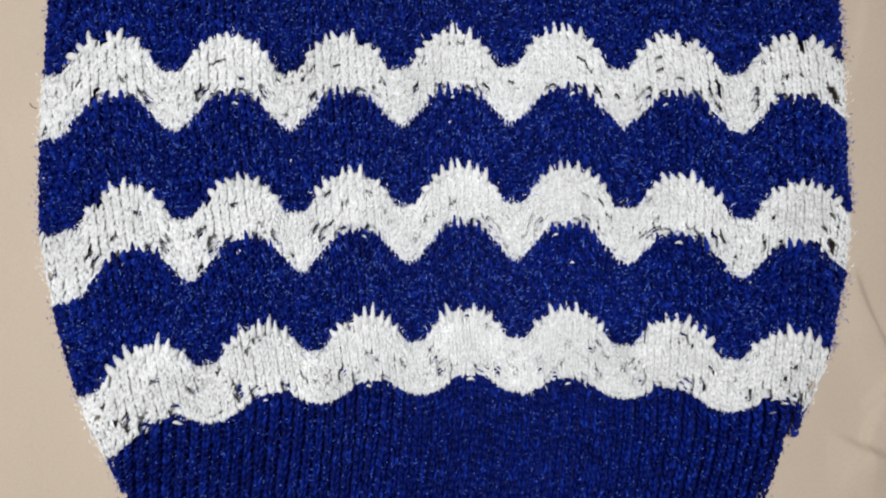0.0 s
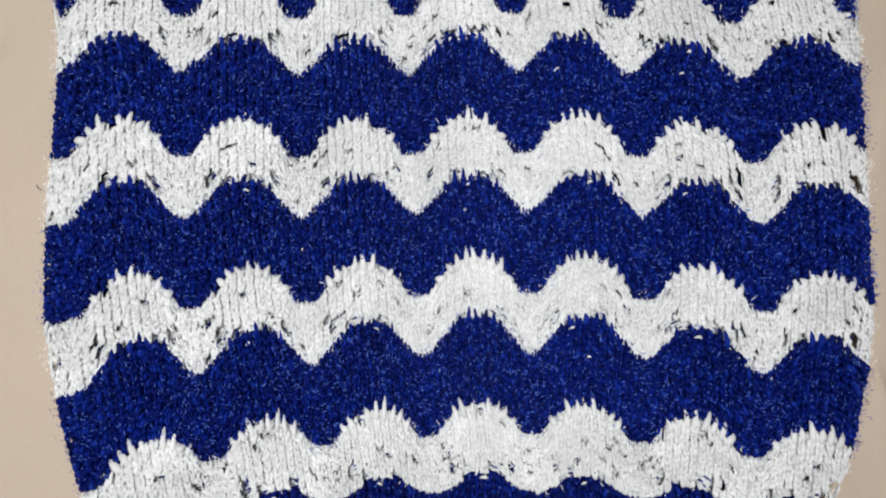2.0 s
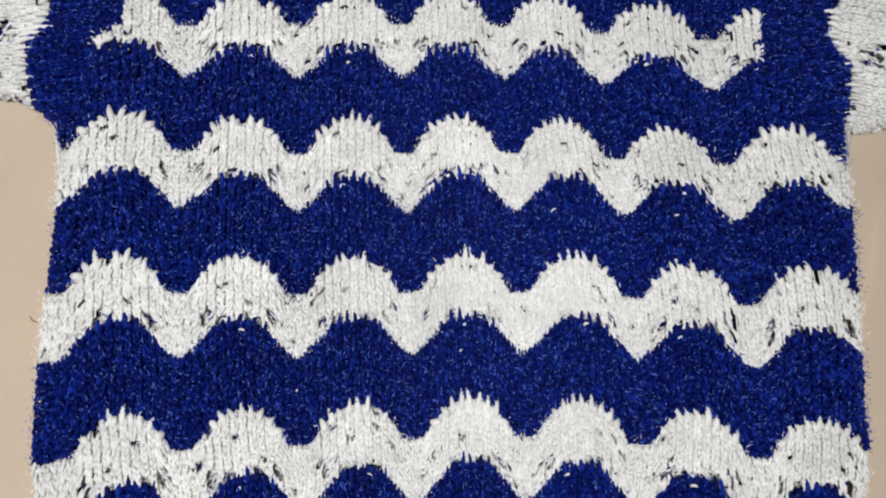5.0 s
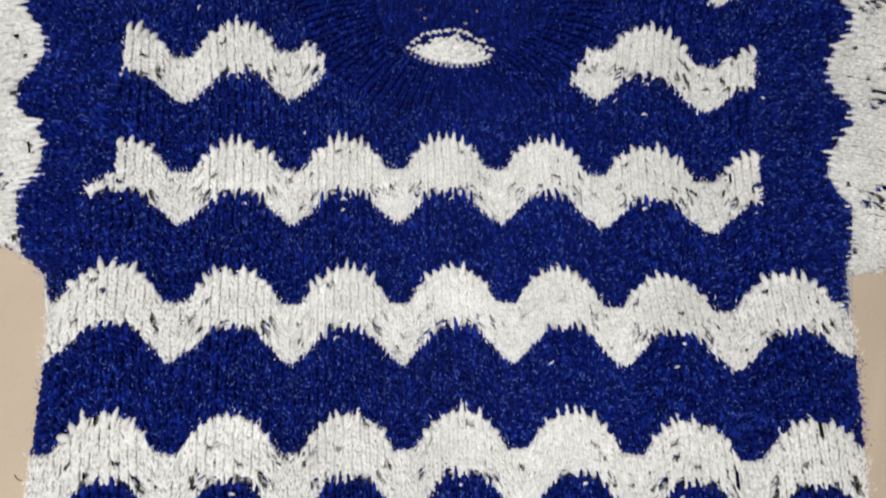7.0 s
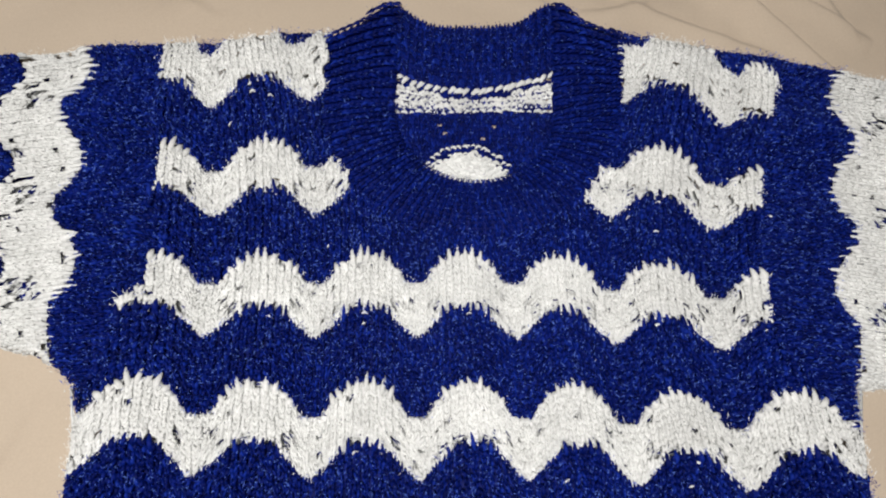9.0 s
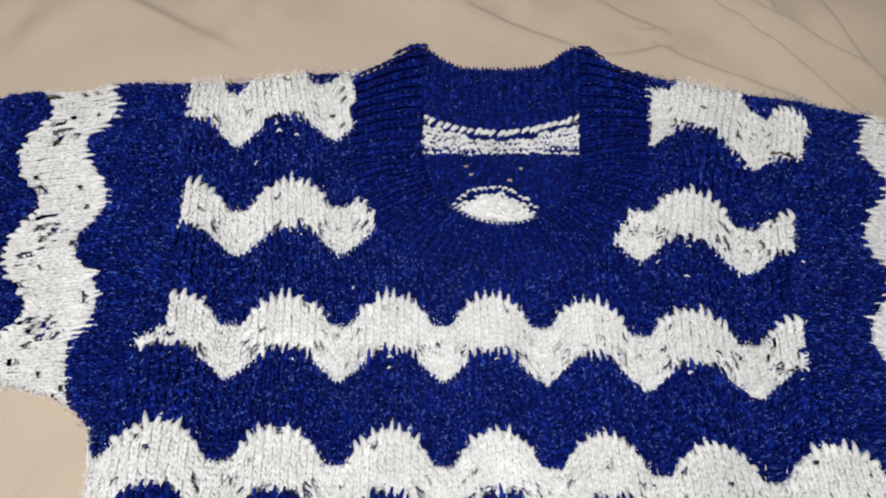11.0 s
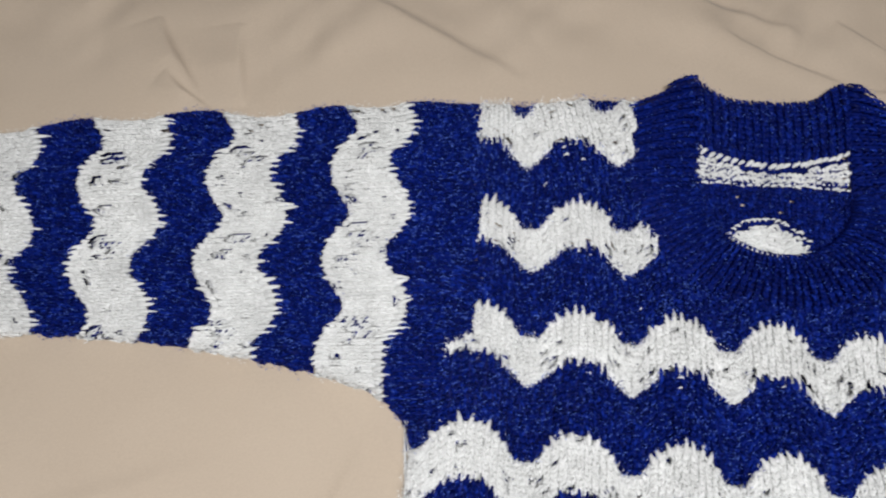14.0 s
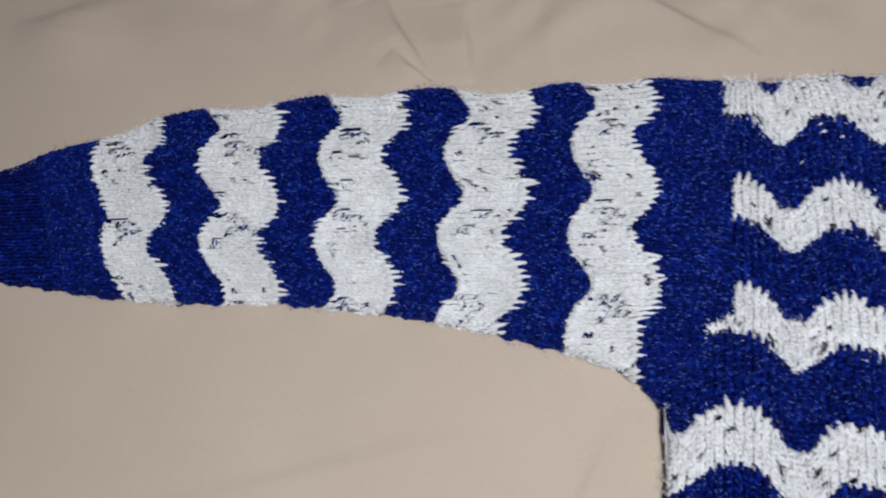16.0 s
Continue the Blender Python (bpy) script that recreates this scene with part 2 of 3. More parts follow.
def within_outline(x, y):
    """Stitches at the edge turn down round it."""
    b = bumpy(x, y)
    wide = half_width(y) + b
    tuck = 0.006 * np.clip((-0.175 - y) / 0.03, 0, 1) + 0.0035 * np.clip((y + 0.03) / 0.03, 0, 1)
    x = np.where((y < 0.03) & (np.abs(x) < 0.23), np.clip(x, -wide, wide - tuck), x)
    beyond = np.abs(x) > np.where(x < 0, 0.2055, 0.2022)
    y = np.where((y > 0.0) & beyond, np.maximum(y, underarm(x) + b), y)
    return x, np.minimum(y, shoulder(x) + b)


def swell(x, y):
    """The lie of the cloth: thick and slightly uneven in the middle, rounded down to the sheet at the outline."""
    low = np.where(np.abs(x) < half_width(y) + 0.0005, half_width(y) - np.abs(x), -1)
    body = np.where(y < 0.03, low, 1.0)
    arm = np.where((np.abs(x) > 0.1995) | (y >= 0.03), y - underarm(x), 1.0)
    arm = np.where((np.abs(x) < 0.2) & (y < 0.08), np.maximum(arm, half_width(y) - np.abs(x)), arm)
    d = np.minimum(np.minimum(np.where(y < 0.03, body, arm), shoulder(x) - y), 0.2)
    d = np.maximum(d, 0)
    thick = 0.0115 + 0.0012 * np.sin(x * 31 + 2 * np.sin(y * 17)) + 0.0009 * np.sin(y * 41 + x * 13)
    return 0.0030 + (thick - 0.0030) * np.sqrt(1 - np.exp(-d / 0.0045))


# ---- the jumper: stitches ----
def tube(path, radius, sides=0):
    """A strand along points (across, up, out), in widths of a stitch: places and faces. With no sides given, its lower face, buried in the cloth, stays open."""
    path = np.array(path, dtype=float)
    tangent = np.gradient(path, axis=0)
    tangent /= np.linalg.norm(tangent, axis=1)[:, None]
    a = np.cross(tangent, (0.0, 0.0, 1.0))
    a /= np.linalg.norm(a, axis=1)[:, None] + 1e-9
    b = np.cross(a, tangent)
    arched = sides == 0
    sides = sides or 4
    ang = np.radians((-25.0, 50.0, 130.0, 205.0)) if arched else np.arange(sides) * 2 * math.pi / sides
    ring = np.cos(ang)[None, :, None] * a[:, None] + np.sin(ang)[None, :, None] * b[:, None]
    v = path[:, None] + ring * np.array(radius)[:, None, None]
    f = []
    for i in range(len(path) - 1):
        for k in range(sides - 1 if arched else sides):
            f.append((i * sides + k, i * sides + (k + 1) % sides, (i + 1) * sides + (k + 1) % sides, (i + 1) * sides + k))
    return v.reshape(-1, 3), np.array(f)


def both(a, b):
    return np.concatenate([a[0], b[0]]), np.concatenate([a[1], b[1] + len(a[0])])


LEG_R = tube([(0.07, -0.66, -0.22), (0.15, -0.34, 0.06), (0.25, 0.0, 0.17), (0.33, 0.34, 0.08), (0.37, 0.66, -0.2)], (0.11, 0.19, 0.22, 0.20, 0.10))
LEG_L = (LEG_R[0] * np.array((-1, 1, 1)), LEG_R[1][:, ::-1])
KNIT = both(LEG_L, LEG_R)
SPIKE = tube([(0.0, -0.7, -0.1), (0.0, -0.2, 0.22), (0.0, 0.35, 0.30), (0.0, 0.9, 0.26), (0.0, 1.5, 0.10), (0.0, 1.8, -0.05)], (0.20, 0.32, 0.33, 0.28, 0.18, 0.06))
FULL_R = tube([(0.06, -0.70, -0.20), (0.15, -0.36, 0.04), (0.25, 0.0, 0.13), (0.32, 0.36, 0.06), (0.36, 0.70, -0.18)], (0.12, 0.23, 0.265, 0.24, 0.11))
FULL = both((FULL_R[0] * np.array((-1, 1, 1)), FULL_R[1][:, ::-1]), FULL_R)
SLANT = tube([(-0.50, -0.42, -0.2), (-0.28, -0.16, 0.12), (0.0, 0.06, 0.26), (0.28, 0.22, 0.12), (0.50, 0.32, -0.2)], (0.12, 0.26, 0.32, 0.26, 0.12))
PURL = tube([(-0.62, -0.12, -0.2), (-0.34, 0.05, 0.12), (0.0, 0.14, 0.26), (0.34, 0.05, 0.12), (0.62, -0.12, -0.2)], (0.12, 0.26, 0.32, 0.26, 0.12))


def knit(cells, lay, width, kind=KNIT, rows=(1.0, 1.0), jitter=1.0, out=1.0, seed=0):
    """Stitches at cells (across, up, in the pattern's own coordinates), laid by lay() on the cloth. width: of a stitch, in metres;
    rows: a stitch's size in the pattern's coordinates. Returns places and faces."""
    rng = np.random.default_rng(seed)
    shape, faces = kind
    n, k = len(cells), len(shape)
    turn = rng.normal(0, 0.16 * jitter, (n, 1)) + (cells[:, 3:4] if cells.shape[1] > 3 else 0.0)
    grow = 1 + rng.normal(0, 0.10 * jitter, (n, 1))
    px = shape[None, :, 0] * np.cos(turn) - shape[None, :, 1] * np.sin(turn)
    py = shape[None, :, 0] * np.sin(turn) + shape[None, :, 1] * np.cos(turn)
    u = cells[:, 0:1] + (px * grow + rng.normal(0, 0.08 * jitter, (n, 1))) * rows[0]
    stretch = cells[:, 2:3] if cells.shape[1] > 2 else 1.0
    up = np.where(py > 0, py * stretch, py)
    v = cells[:, 1:2] + (up * grow + rng.normal(0, 0.08 * jitter, (n, 1))) * rows[1]
    x, y, z = lay(u, v)
    z = z + (shape[None, :, 2] * grow * out + rng.normal(0, 0.10 * jitter, (n, 1))) * width
    verts = np.stack([x, y, np.maximum(z, 0.0004)], -1).reshape(-1, 3)
    return verts, (faces[None] + (np.arange(n) * k)[:, None, None]).reshape(-1, 4)


def through_lace(cells, lay, width, rows, seed):
    """What shows through the eyelets: white loops of the wrong side of the back, with blue strands added that grey them
    as shade would.
    """
    def deep(u, v):
        x, y, z = lay(u, v)
        return x, y, np.maximum(z - 0.0068, 0.0022)

    rng = np.random.default_rng(seed + 9)
    fine = np.concatenate([cells[:, :2] + (a * rows[0], b * rows[1]) for a in (-0.25, 0.25) for b in (-0.3, 0.3)])
    # the part that isn't pale turns blue, in place of shade inside the holes
    pale = rng.random(len(fine)) < 0.68
    v, f = backing(cells, deep, (rows[0] * 1.6, rows[1] * 1.6), 0.0012)
    white, blue = [knit(fine[m], deep, width * 0.5, PURL, (rows[0] * 0.5, rows[1] * 0.6), 2.0, 1.0, seed + n) for n, m in ((11, pale), (12, ~pale))]
    return [(v, f), white, (*blue, 2)]


def backing(cells, lay, rows, depth=0.0026):
    """The cloth behind the stitches: a patch under each cell."""
    corner = np.array([(-0.55, -0.6), (0.55, -0.6), (0.55, 0.6), (-0.55, 0.6)])
    u = cells[:, 0:1] + corner[None, :, 0] * rows[0]
    v = cells[:, 1:2] + corner[None, :, 1] * rows[1]
    x, y, z = lay(u, v)
    verts = np.stack([x, y, np.maximum(z - depth, 0.0003)], -1).reshape(-1, 3)
    return verts, np.arange(len(cells) * 4).reshape(-1, 4)


def fluff(cells, lay, per_stitch, long, seed=0, lie=None, lift=0.0009):
    """Loose fibres that stand out of the yarn: thin bent slivers, many short and a few long. lie: the way that most of them run."""
    rng = np.random.default_rng(seed + 5)
    c = np.repeat(cells[:, :2], per_stitch, axis=0)
    n = len(c)
    x, y, z = lay(c[:, 0], c[:, 1])
    p = np.stack([x, y, z + lift], 1) + rng.normal(0, 0.0015, (n, 3)) * (1, 1, 0.3)
    ang = rng.uniform(0, 2 * math.pi, n) if lie is None else lie + rng.normal(0, 0.55, n)
    size = np.where(rng.random(n) < 0.12, long * rng.uniform(0.7, 1.4, n), long * rng.uniform(0.3, 0.7, n))
    way = np.stack([np.cos(ang) * size, np.sin(ang) * size, rng.uniform(-0.1, 0.5, n) * size], 1)
    side = np.stack([-np.sin(ang), np.cos(ang), rng.normal(0, 0.5, n)], 1) * 0.00019
    bend = side * rng.normal(0, 2.5, (n, 1))
    v = np.stack([p, p + way * 0.5 + bend + side, p + way, p + way * 0.5 + bend - side], 1)
    v[..., 2] = np.maximum(v[..., 2], 0.0004)
    return v.reshape(-1, 3), np.arange(n * 4).reshape(-1, 4), 1


def stripe(name, pieces, material, parent, label=""):
    """One stripe of the knitting: stitches, cloth behind them and fibres in one mesh."""
    verts, faces, slots, n = [], [], [], 0
    for v, f, *slot in pieces:
        verts.append(v)
        faces.append(f + n)
        slots.append(np.full(len(f), slot[0] if slot else 0))
        n += len(v)
    # third slot of a white stripe: the strands that stand for shade in the eyelets
    pair = (BLUE, BLUE_FLUFF) if material is BLUE else (WHITE, WHITE_FLUFF, BLUE)
    return tagged(quads(name, np.concatenate(verts), np.concatenate(faces), pair, parent, label, slots=np.concatenate(slots)), kind="stuff")


def hump(u, t, arm=False):
    """The wave of a row: rounder crests and flatter troughs towards the top of a white stripe. t: place within the repeat, 0 to 1."""
    q = np.abs(u - np.round(u))
    low = np.minimum((0.5 - q) / 0.43, 1) ** 1.8 if arm else (np.sqrt(np.cos(math.pi * q) ** 2 + 0.14) - 0.374) / 0.694
    top = np.sqrt(np.maximum(1 - (q / 0.40) ** 2, 0) ** 2 + 0.002)
    k = smooth_step(0.0, 0.40, t) * (1 - smooth_step(0.55, 0.95, t))
    return low * (1 - k) + top * k


AX = [[-0.002, -0.0151, -0.0042, 0.0133, 0.0043, -0.0075], [0.1886, -0.0192, -0.0257, 0.06, 0.0255, -0.0157],
      [0.0024, -0.0045, 0.0065, 0.0082, -0.0016, -0.001], [0.0121, 0.0145, 0.0154, -0.0273, -0.0296, 0.0001]]
AY = [[0.0029, 0.2111, -0.0004, -0.0052, 0.0053], [0.0042, -0.0027, 0.0047, 0.007, -0.003], [-0.0129, 0.0111, -0.0244, -0.0162, 0.0116], [-0.0187, 0.0204, 0.0072, -0.0148, 0.0052],
      [0.0171, -0.0015, -0.014, 0.0082, -0.0011], [0.0188, -0.0171, -0.0175, -0.0029, -0.004], [-0.0032, -0.007, -0.0001, 0.0009, 0.0025]]


def front(u, v, free=False):
    """Front panel: u counts waves from the middle, v counts the repeats of white and blue from the hem."""
    u, v = np.broadcast_arrays(u, v)
    q, w = u / 3.5, (np.clip(v, 0.9, 7.55) - 4) / 3
    fan = u + 0.025 * np.sin(2 * math.pi * u)
    qf = fan / 3.5
    x = sum(AX[i][j] * qf ** i * w ** j for i in range(4) for j in range(6))
    y = sum(AY[i][j] * q ** i * w ** j for i in range(7) for j in range(5)) + 0.07 * np.maximum(v - 7.55, 0)
    rise = np.interp(v, (1.0, 1.45, 2.0, 4.45, 5.0, 6.4, 7.0), (0.0084, 0.0138, 0.0172, 0.0168, 0.0149, 0.0152, 0.0165))
    t = v - np.floor(v)
    rise = rise + 0.0012 * smooth_step(0.2, 0.42, t) * (1 - smooth_step(0.5, 0.9, t))
    y = y - 0.0018 * smooth_step(0.0, 0.43, t) * (1 - smooth_step(0.47, 1.0, t))
    wave = hump(np.clip(u, -3.5, 3.5), t)
    foot = 1 - smooth_step(1.0, 1.22, v)
    wave = wave * (1 - foot) + foot * (0.5 + 0.5 * np.cos(2 * math.pi * np.clip(u, -3.5, 3.5))) ** 1.25
    y = y + rise * wave
    if not free:
        x, y = within_outline(x, y)
    z = swell(x, y)
    if not free:
        x = x - np.sign(x) * np.where((y < 0.03) & (np.abs(x) > 0.12), np.clip(0.0105 - z, 0, 0.01) * 0.5, 0)
    return x, y, z + 0.0007 * np.cos(2 * math.pi * u) + 0.0008 * np.sin(2 * math.pi * (v + 0.02))


def neck_edge(a):
    """Inner and outer edge of the neckband; a runs from -1 (one shoulder) by 0 (front) to 1."""
    side, b = np.sign(a), np.abs(a)
    ang = np.minimum(b / 0.70, 1) * math.pi / 2
    e = np.maximum((b - 0.70) / 0.30, 0)
    xi, yi = NECK + side * 0.0465 * np.sin(ang), 0.205 - 0.043 * np.cos(ang) + e * (0.084 + side * 0.004)
    lift = np.where(a > 0, 0.015, 0.0)
    xo, yo = NECK + side * (0.087 * np.sin(ang) + 0.003 * e), 0.200 + lift - (0.072 + lift) * np.cos(ang) + e * (0.066 + side * 0.006 - lift)
    return xi, yi, xo, yo


def in_ring(x, y, grow=0.0):
    """Inside the neckband's outer edge."""
    dx = x - NECK
    lift = np.where(dx > 0, 0.015, 0.0)
    low = (dx / (0.087 + grow)) ** 2 + ((y - 0.200 - lift) / (0.072 + lift + grow)) ** 2 < 1
    return low | ((np.abs(dx) < 0.089 + grow) & (y >= 0.200 + lift))


def front_cells(v0, v1, per_wave=15, per_repeat=23):
    us = (np.arange(-4.3 * per_wave, 4.3 * per_wave) + 0.5) / per_wave
    vs = v0 + (np.arange(round((v1 - v0) * per_repeat)) + 0.5) / per_repeat
    u, v = [g.ravel() for g in np.meshgrid(us, vs)]
    x, y, _ = front(u, v, True)
    inside = np.where(y < 0.03, np.abs(x) < half_width(y) + 0.0025, np.where(x < 0, -x < seam(y, -1), x < seam(y, 1)))
    inside &= (y < shoulder(x) + 0.002) & ~in_ring(x, y, -0.002)
    return np.stack([u, v, np.ones_like(u)], 1)[inside]


FRONT_LACE = ((-0.13, 0.028, 0.044, 0.038, 1.0), (0.12, 0.028, 0.044, 0.038, 1.0), (-0.26, 0.12, 0.034, 0.036, 0.75), (0.25, 0.12, 0.034, 0.036, 0.75),
              (-0.31, 0.21, 0.022, 0.026, 0.5), (0.31, 0.21, 0.024, 0.026, 0.6), (-0.35, 0.30, 0.018, 0.020, 0.4), (0.36, 0.30, 0.018, 0.020, 0.4))
SLEEVE_LACE = ((-0.14, 0.10, 0.034, 0.060, 0.9), (-0.24, 0.20, 0.036, 0.064, 0.95), (-0.33, 0.31, 0.030, 0.060, 0.9), (-0.40, 0.23, 0.018, 0.032, 0.6),
               (0.16, 0.05, 0.026, 0.040, 0.6), (0.44, 0.12, 0.026, 0.036, 0.7), (-0.46, 0.15, 0.020, 0.030, 0.6), (0.50, 0.27, 0.016, 0.028, 0.5))


def eyelets(centres, foot, height, lace, seed):
    """Holes of the lace where the yarn was thrown over, round the foot and flanks of each crest, and small chance gaps: across, up, half sizes."""
    rng = np.random.default_rng(seed)
    holes = []
    for n in centres:
        for off, up, ru, rv, chance in lace:
            if rng.random() < chance * (1.0 + 0.05 * n):
                g = rng.uniform(0.95, 1.55)
                holes.append((n + off + rng.normal(0, 0.012), foot + up + rng.normal(0, 0.010), ru * g, rv * g * rng.uniform(0.85, 1.15)))
        for _ in range(9):
            g = rng.uniform(0.6, 1.4)
            holes.append((n + rng.uniform(-0.5, 0.5), foot + rng.uniform(0.06, 0.94) * height, 0.012 * g, 0.014 * g))
    return holes


def by_hole(c, holes):
    near = np.zeros(len(c), bool)
    for a, b, ru, rv in holes:
        near |= ((c[:, 0] - a) / (ru + 0.03)) ** 2 + ((c[:, 1] - b) / (rv + 0.025)) ** 2 < 1
    return near


def gone(c, holes):
    """Stitches that an eyelet takes the place of."""
    out = np.zeros(len(c), bool)
    for a, b, ru, rv in holes:
        out |= ((c[:, 0] - a) / max(ru, 0.022)) ** 2 + ((c[:, 1] - b) / max(rv, 0.022)) ** 2 < 1
    return out


def pierced(lay, holes):
    """The same lie of the cloth, with the yarn pushed aside round the eyelets."""
    def aside(u, v):
        u, v = [np.array(g, dtype=float) for g in np.broadcast_arrays(u, v)]
        for a, b, ru, rv in holes:
            du, dv = (u - a) / ru, (v - b) / rv
            near = du ** 2 + dv ** 2 < 1
            if near.any():
                r = np.sqrt(du[near] ** 2 + dv[near] ** 2) + 1e-6
                k = (0.88 + 0.12 * r) / r
                u[near], v[near] = a + du[near] * k * ru, b + dv[near] * k * rv
        return lay(u, v)

    return aside


ROW, COL = 1 / 23, 1 / 15


def fanned(tips, reach, spread=1.7):
    """The points of the yarn along a crest fan out from its middle. reach: how far each one stands up."""
    off = tips[:, 0] - np.round(tips[:, 0])
    return np.stack([tips[:, 0], tips[:, 1], reach, -spread * off], 1)


def front_white(c, k, seed):
    holes = eyelets(np.unique(np.round(c[:, 0])), k, 0.45, FRONT_LACE, seed)
    lace, near = pierced(front, [h for h in holes if h[2] > 0.017]), by_hole(c, holes)
    s = c[~gone(c, holes)]
    rng = np.random.default_rng(seed + 3)
    trough = np.abs(s[:, 0] - np.round(s[:, 0])) > 0.33
    tips = fanned(s[(s[:, 1] > c[:, 1].max() - 0.6 * ROW) & ~trough], rng.uniform(0.75, 1.55, (~trough & (s[:, 1] > c[:, 1].max() - 0.6 * ROW)).sum()))
    loops = np.array([(n + rng.uniform(-0.12, 0.12), k - rng.uniform(0.02, 0.05), 1) for n in np.unique(np.round(c[:, 0])) if rng.random() < 0.7])
    loops = np.concatenate([loops, np.stack([rng.uniform(-3, 3, 2), k - rng.uniform(0.08, 0.3, 2), np.ones(2)], 1)])
    lx, ly, _ = front(loops[:, 0], loops[:, 1])
    loops = loops[~in_ring(lx, ly) & (np.abs(lx) < 0.165)]

    def proud(u, v):
        x, y, z = front(u, v)
        return x, y, z + 0.0009

    return [knit(s[~trough], lace, 0.0040, FULL, (COL * 0.88, ROW), 0.75, 0.9, seed), knit(s[trough], lace, 0.0040, FULL, (COL, ROW), 1.4, 0.9, seed + 1),
            knit(tips, proud, 0.0040, SPIKE, (COL, ROW), 0.7, 1.0, seed + 2), knit(loops, proud, 0.0030, PURL, (COL * 0.6, ROW * 0.7), 1.5, 1.0, seed + 4),
            backing(c[~near], lace, (COL, ROW), 0.0014), *through_lace(c[near], front, 0.0040, (COL, ROW), seed), fluff(s[~by_hole(s, holes)], lace, 7, 0.0030, seed, math.pi / 2, 0.0012)]


jumper = tagged(new("jumper"), "royal blue and white wave-striped hand-knitted jumper on a beige sheet", "jumper")


def underside(name, lo, hi, left, right, label, n=60):
    """The back of a piece of the jumper, which lies flat on the sheet under the front."""
    s = np.linspace(0, 1, n)
    rows = np.linspace(lo, hi, n)
    v = []
    for y in rows:
        a, b = left(y), right(y)
        v += [(a + (b - a) * t, y, 0.0012) for t in s]
    i = np.arange((n - 1) * n).reshape(n - 1, n)[:, :-1].ravel()
    return quads(name, v, np.stack([i, i + 1, i + n + 1, i + n], 1), BLUE, jumper, label)


front_panel = underside("front_panel", -0.285, 0.125, lambda y: -float(half_width(y)) + 0.02 if y < 0.03 else -float(seam(y, -1)),
                        lambda y: float(half_width(y)) - 0.02 if y < 0.03 else float(seam(y, 1)), "front with seven white wave stripes")
for k in range(1, 8):
    top = 0.55 if k == 7 else 0.45
    c = front_cells(k, k + top)
    halves = [c] if k < 6 else [c[c[:, 0] < 0], c[c[:, 0] > 0]]
    for h, part_cells in enumerate(halves):
        stripe("white_stripe", front_white(part_cells, k, 10 * k + h), WHITE, front_panel, "white wave stripe with lace eyelets")
    c = front_cells(k + top, k + 1)
    if len(c):
        crest = np.abs(c[:, 0] - np.round(c[:, 0])) < 0.3
        tips = c[(c[:, 1] > c[:, 1].max() - 0.6 * ROW) & (np.abs(c[:, 0] - np.round(c[:, 0])) < 0.24)].copy()
        tips[:, 2] = np.random.default_rng(k).uniform(0.5, 1.3, len(tips))
        stripe("blue_stripe", [knit(c[crest], front, 0.0042, KNIT, (COL * 0.86, ROW), 0.9, 1.8, 100 + k), knit(c[~crest], front, 0.0042, KNIT, (COL * 0.86, ROW), 1.4, 1.8, 160 + k), knit(tips, front, 0.0040, SPIKE, (COL * 0.8, ROW), 0.8, 1.5, 130 + k), backing(c, front, (COL, ROW), 0.0034), fluff(c[crest], front, 6, 0.0029, 100 + k, math.pi / 2, 0.0020), fluff(c[~crest], front, 6, 0.0029, 190 + k, 0.0, 0.0020)],
               BLUE, front_panel, "royal blue wave stripe")


# ---- hem ----
def hem(u, v):
    """v runs from 0 at the lowest white stripe down to 1 at the lower edge."""
    u, v = np.broadcast_arrays(u, v)
    x0, y0, _ = front(u, np.full(u.shape, 1.0))
    pull = smooth_step(0.0, 0.9, v)
    x, y = x0 * (1 - pull) + u * 0.0455 * pull, y0 * (1 - v) - 0.29 * v
    d = np.maximum(np.minimum(half_width(y) - np.abs(x), y + 0.29), 0)
    return x, y, 0.0016 + 0.009 * np.sqrt(1 - np.exp(-d / 0.007))


def rib_pieces(u, v, lay, width, rows, rib, seed, per_stitch=4, deep=0.0050):
    """One-by-one ribbing: plain columns stand up, purl columns lie back between them."""
    up = rib % 2 == 0
    c = np.stack([u, v], 1)

    def sunk(a, b):
        x, y, z = lay(a, b)
        return x, y, z - deep

    return [knit(c[up], lay, width, KNIT, (rows[0] * 1.38, rows[1]), 0.6, 1.4, seed), knit(c[~up], sunk, width, PURL, (rows[0] * 0.8, rows[1]), 0.8, 0.7, seed + 1),
            backing(c, lay, rows, deep + 0.0016), fluff(c[up], lay, per_stitch, 0.0021, seed, None, 0.0013)]


us = (np.arange(-72, 72) + 0.5) / 18
vs = (np.arange(27) + 0.5) / 27
u, v = [g.ravel() for g in np.meshgrid(us, vs)]
x, y, _ = hem(u, v)
ok = (x > -half_width(y)) & (x < half_width(y) + 0.0012 - 0.006 * np.clip((-0.175 - y) / 0.03, 0, 1))
stripe("hem_ribbing", rib_pieces(u[ok], v[ok], hem, 0.0036, (1.0 / 18, -1 / 27), np.round(u * 18 - 0.5)[ok].astype(int), 300), BLUE, jumper, "royal blue ribbed hem")


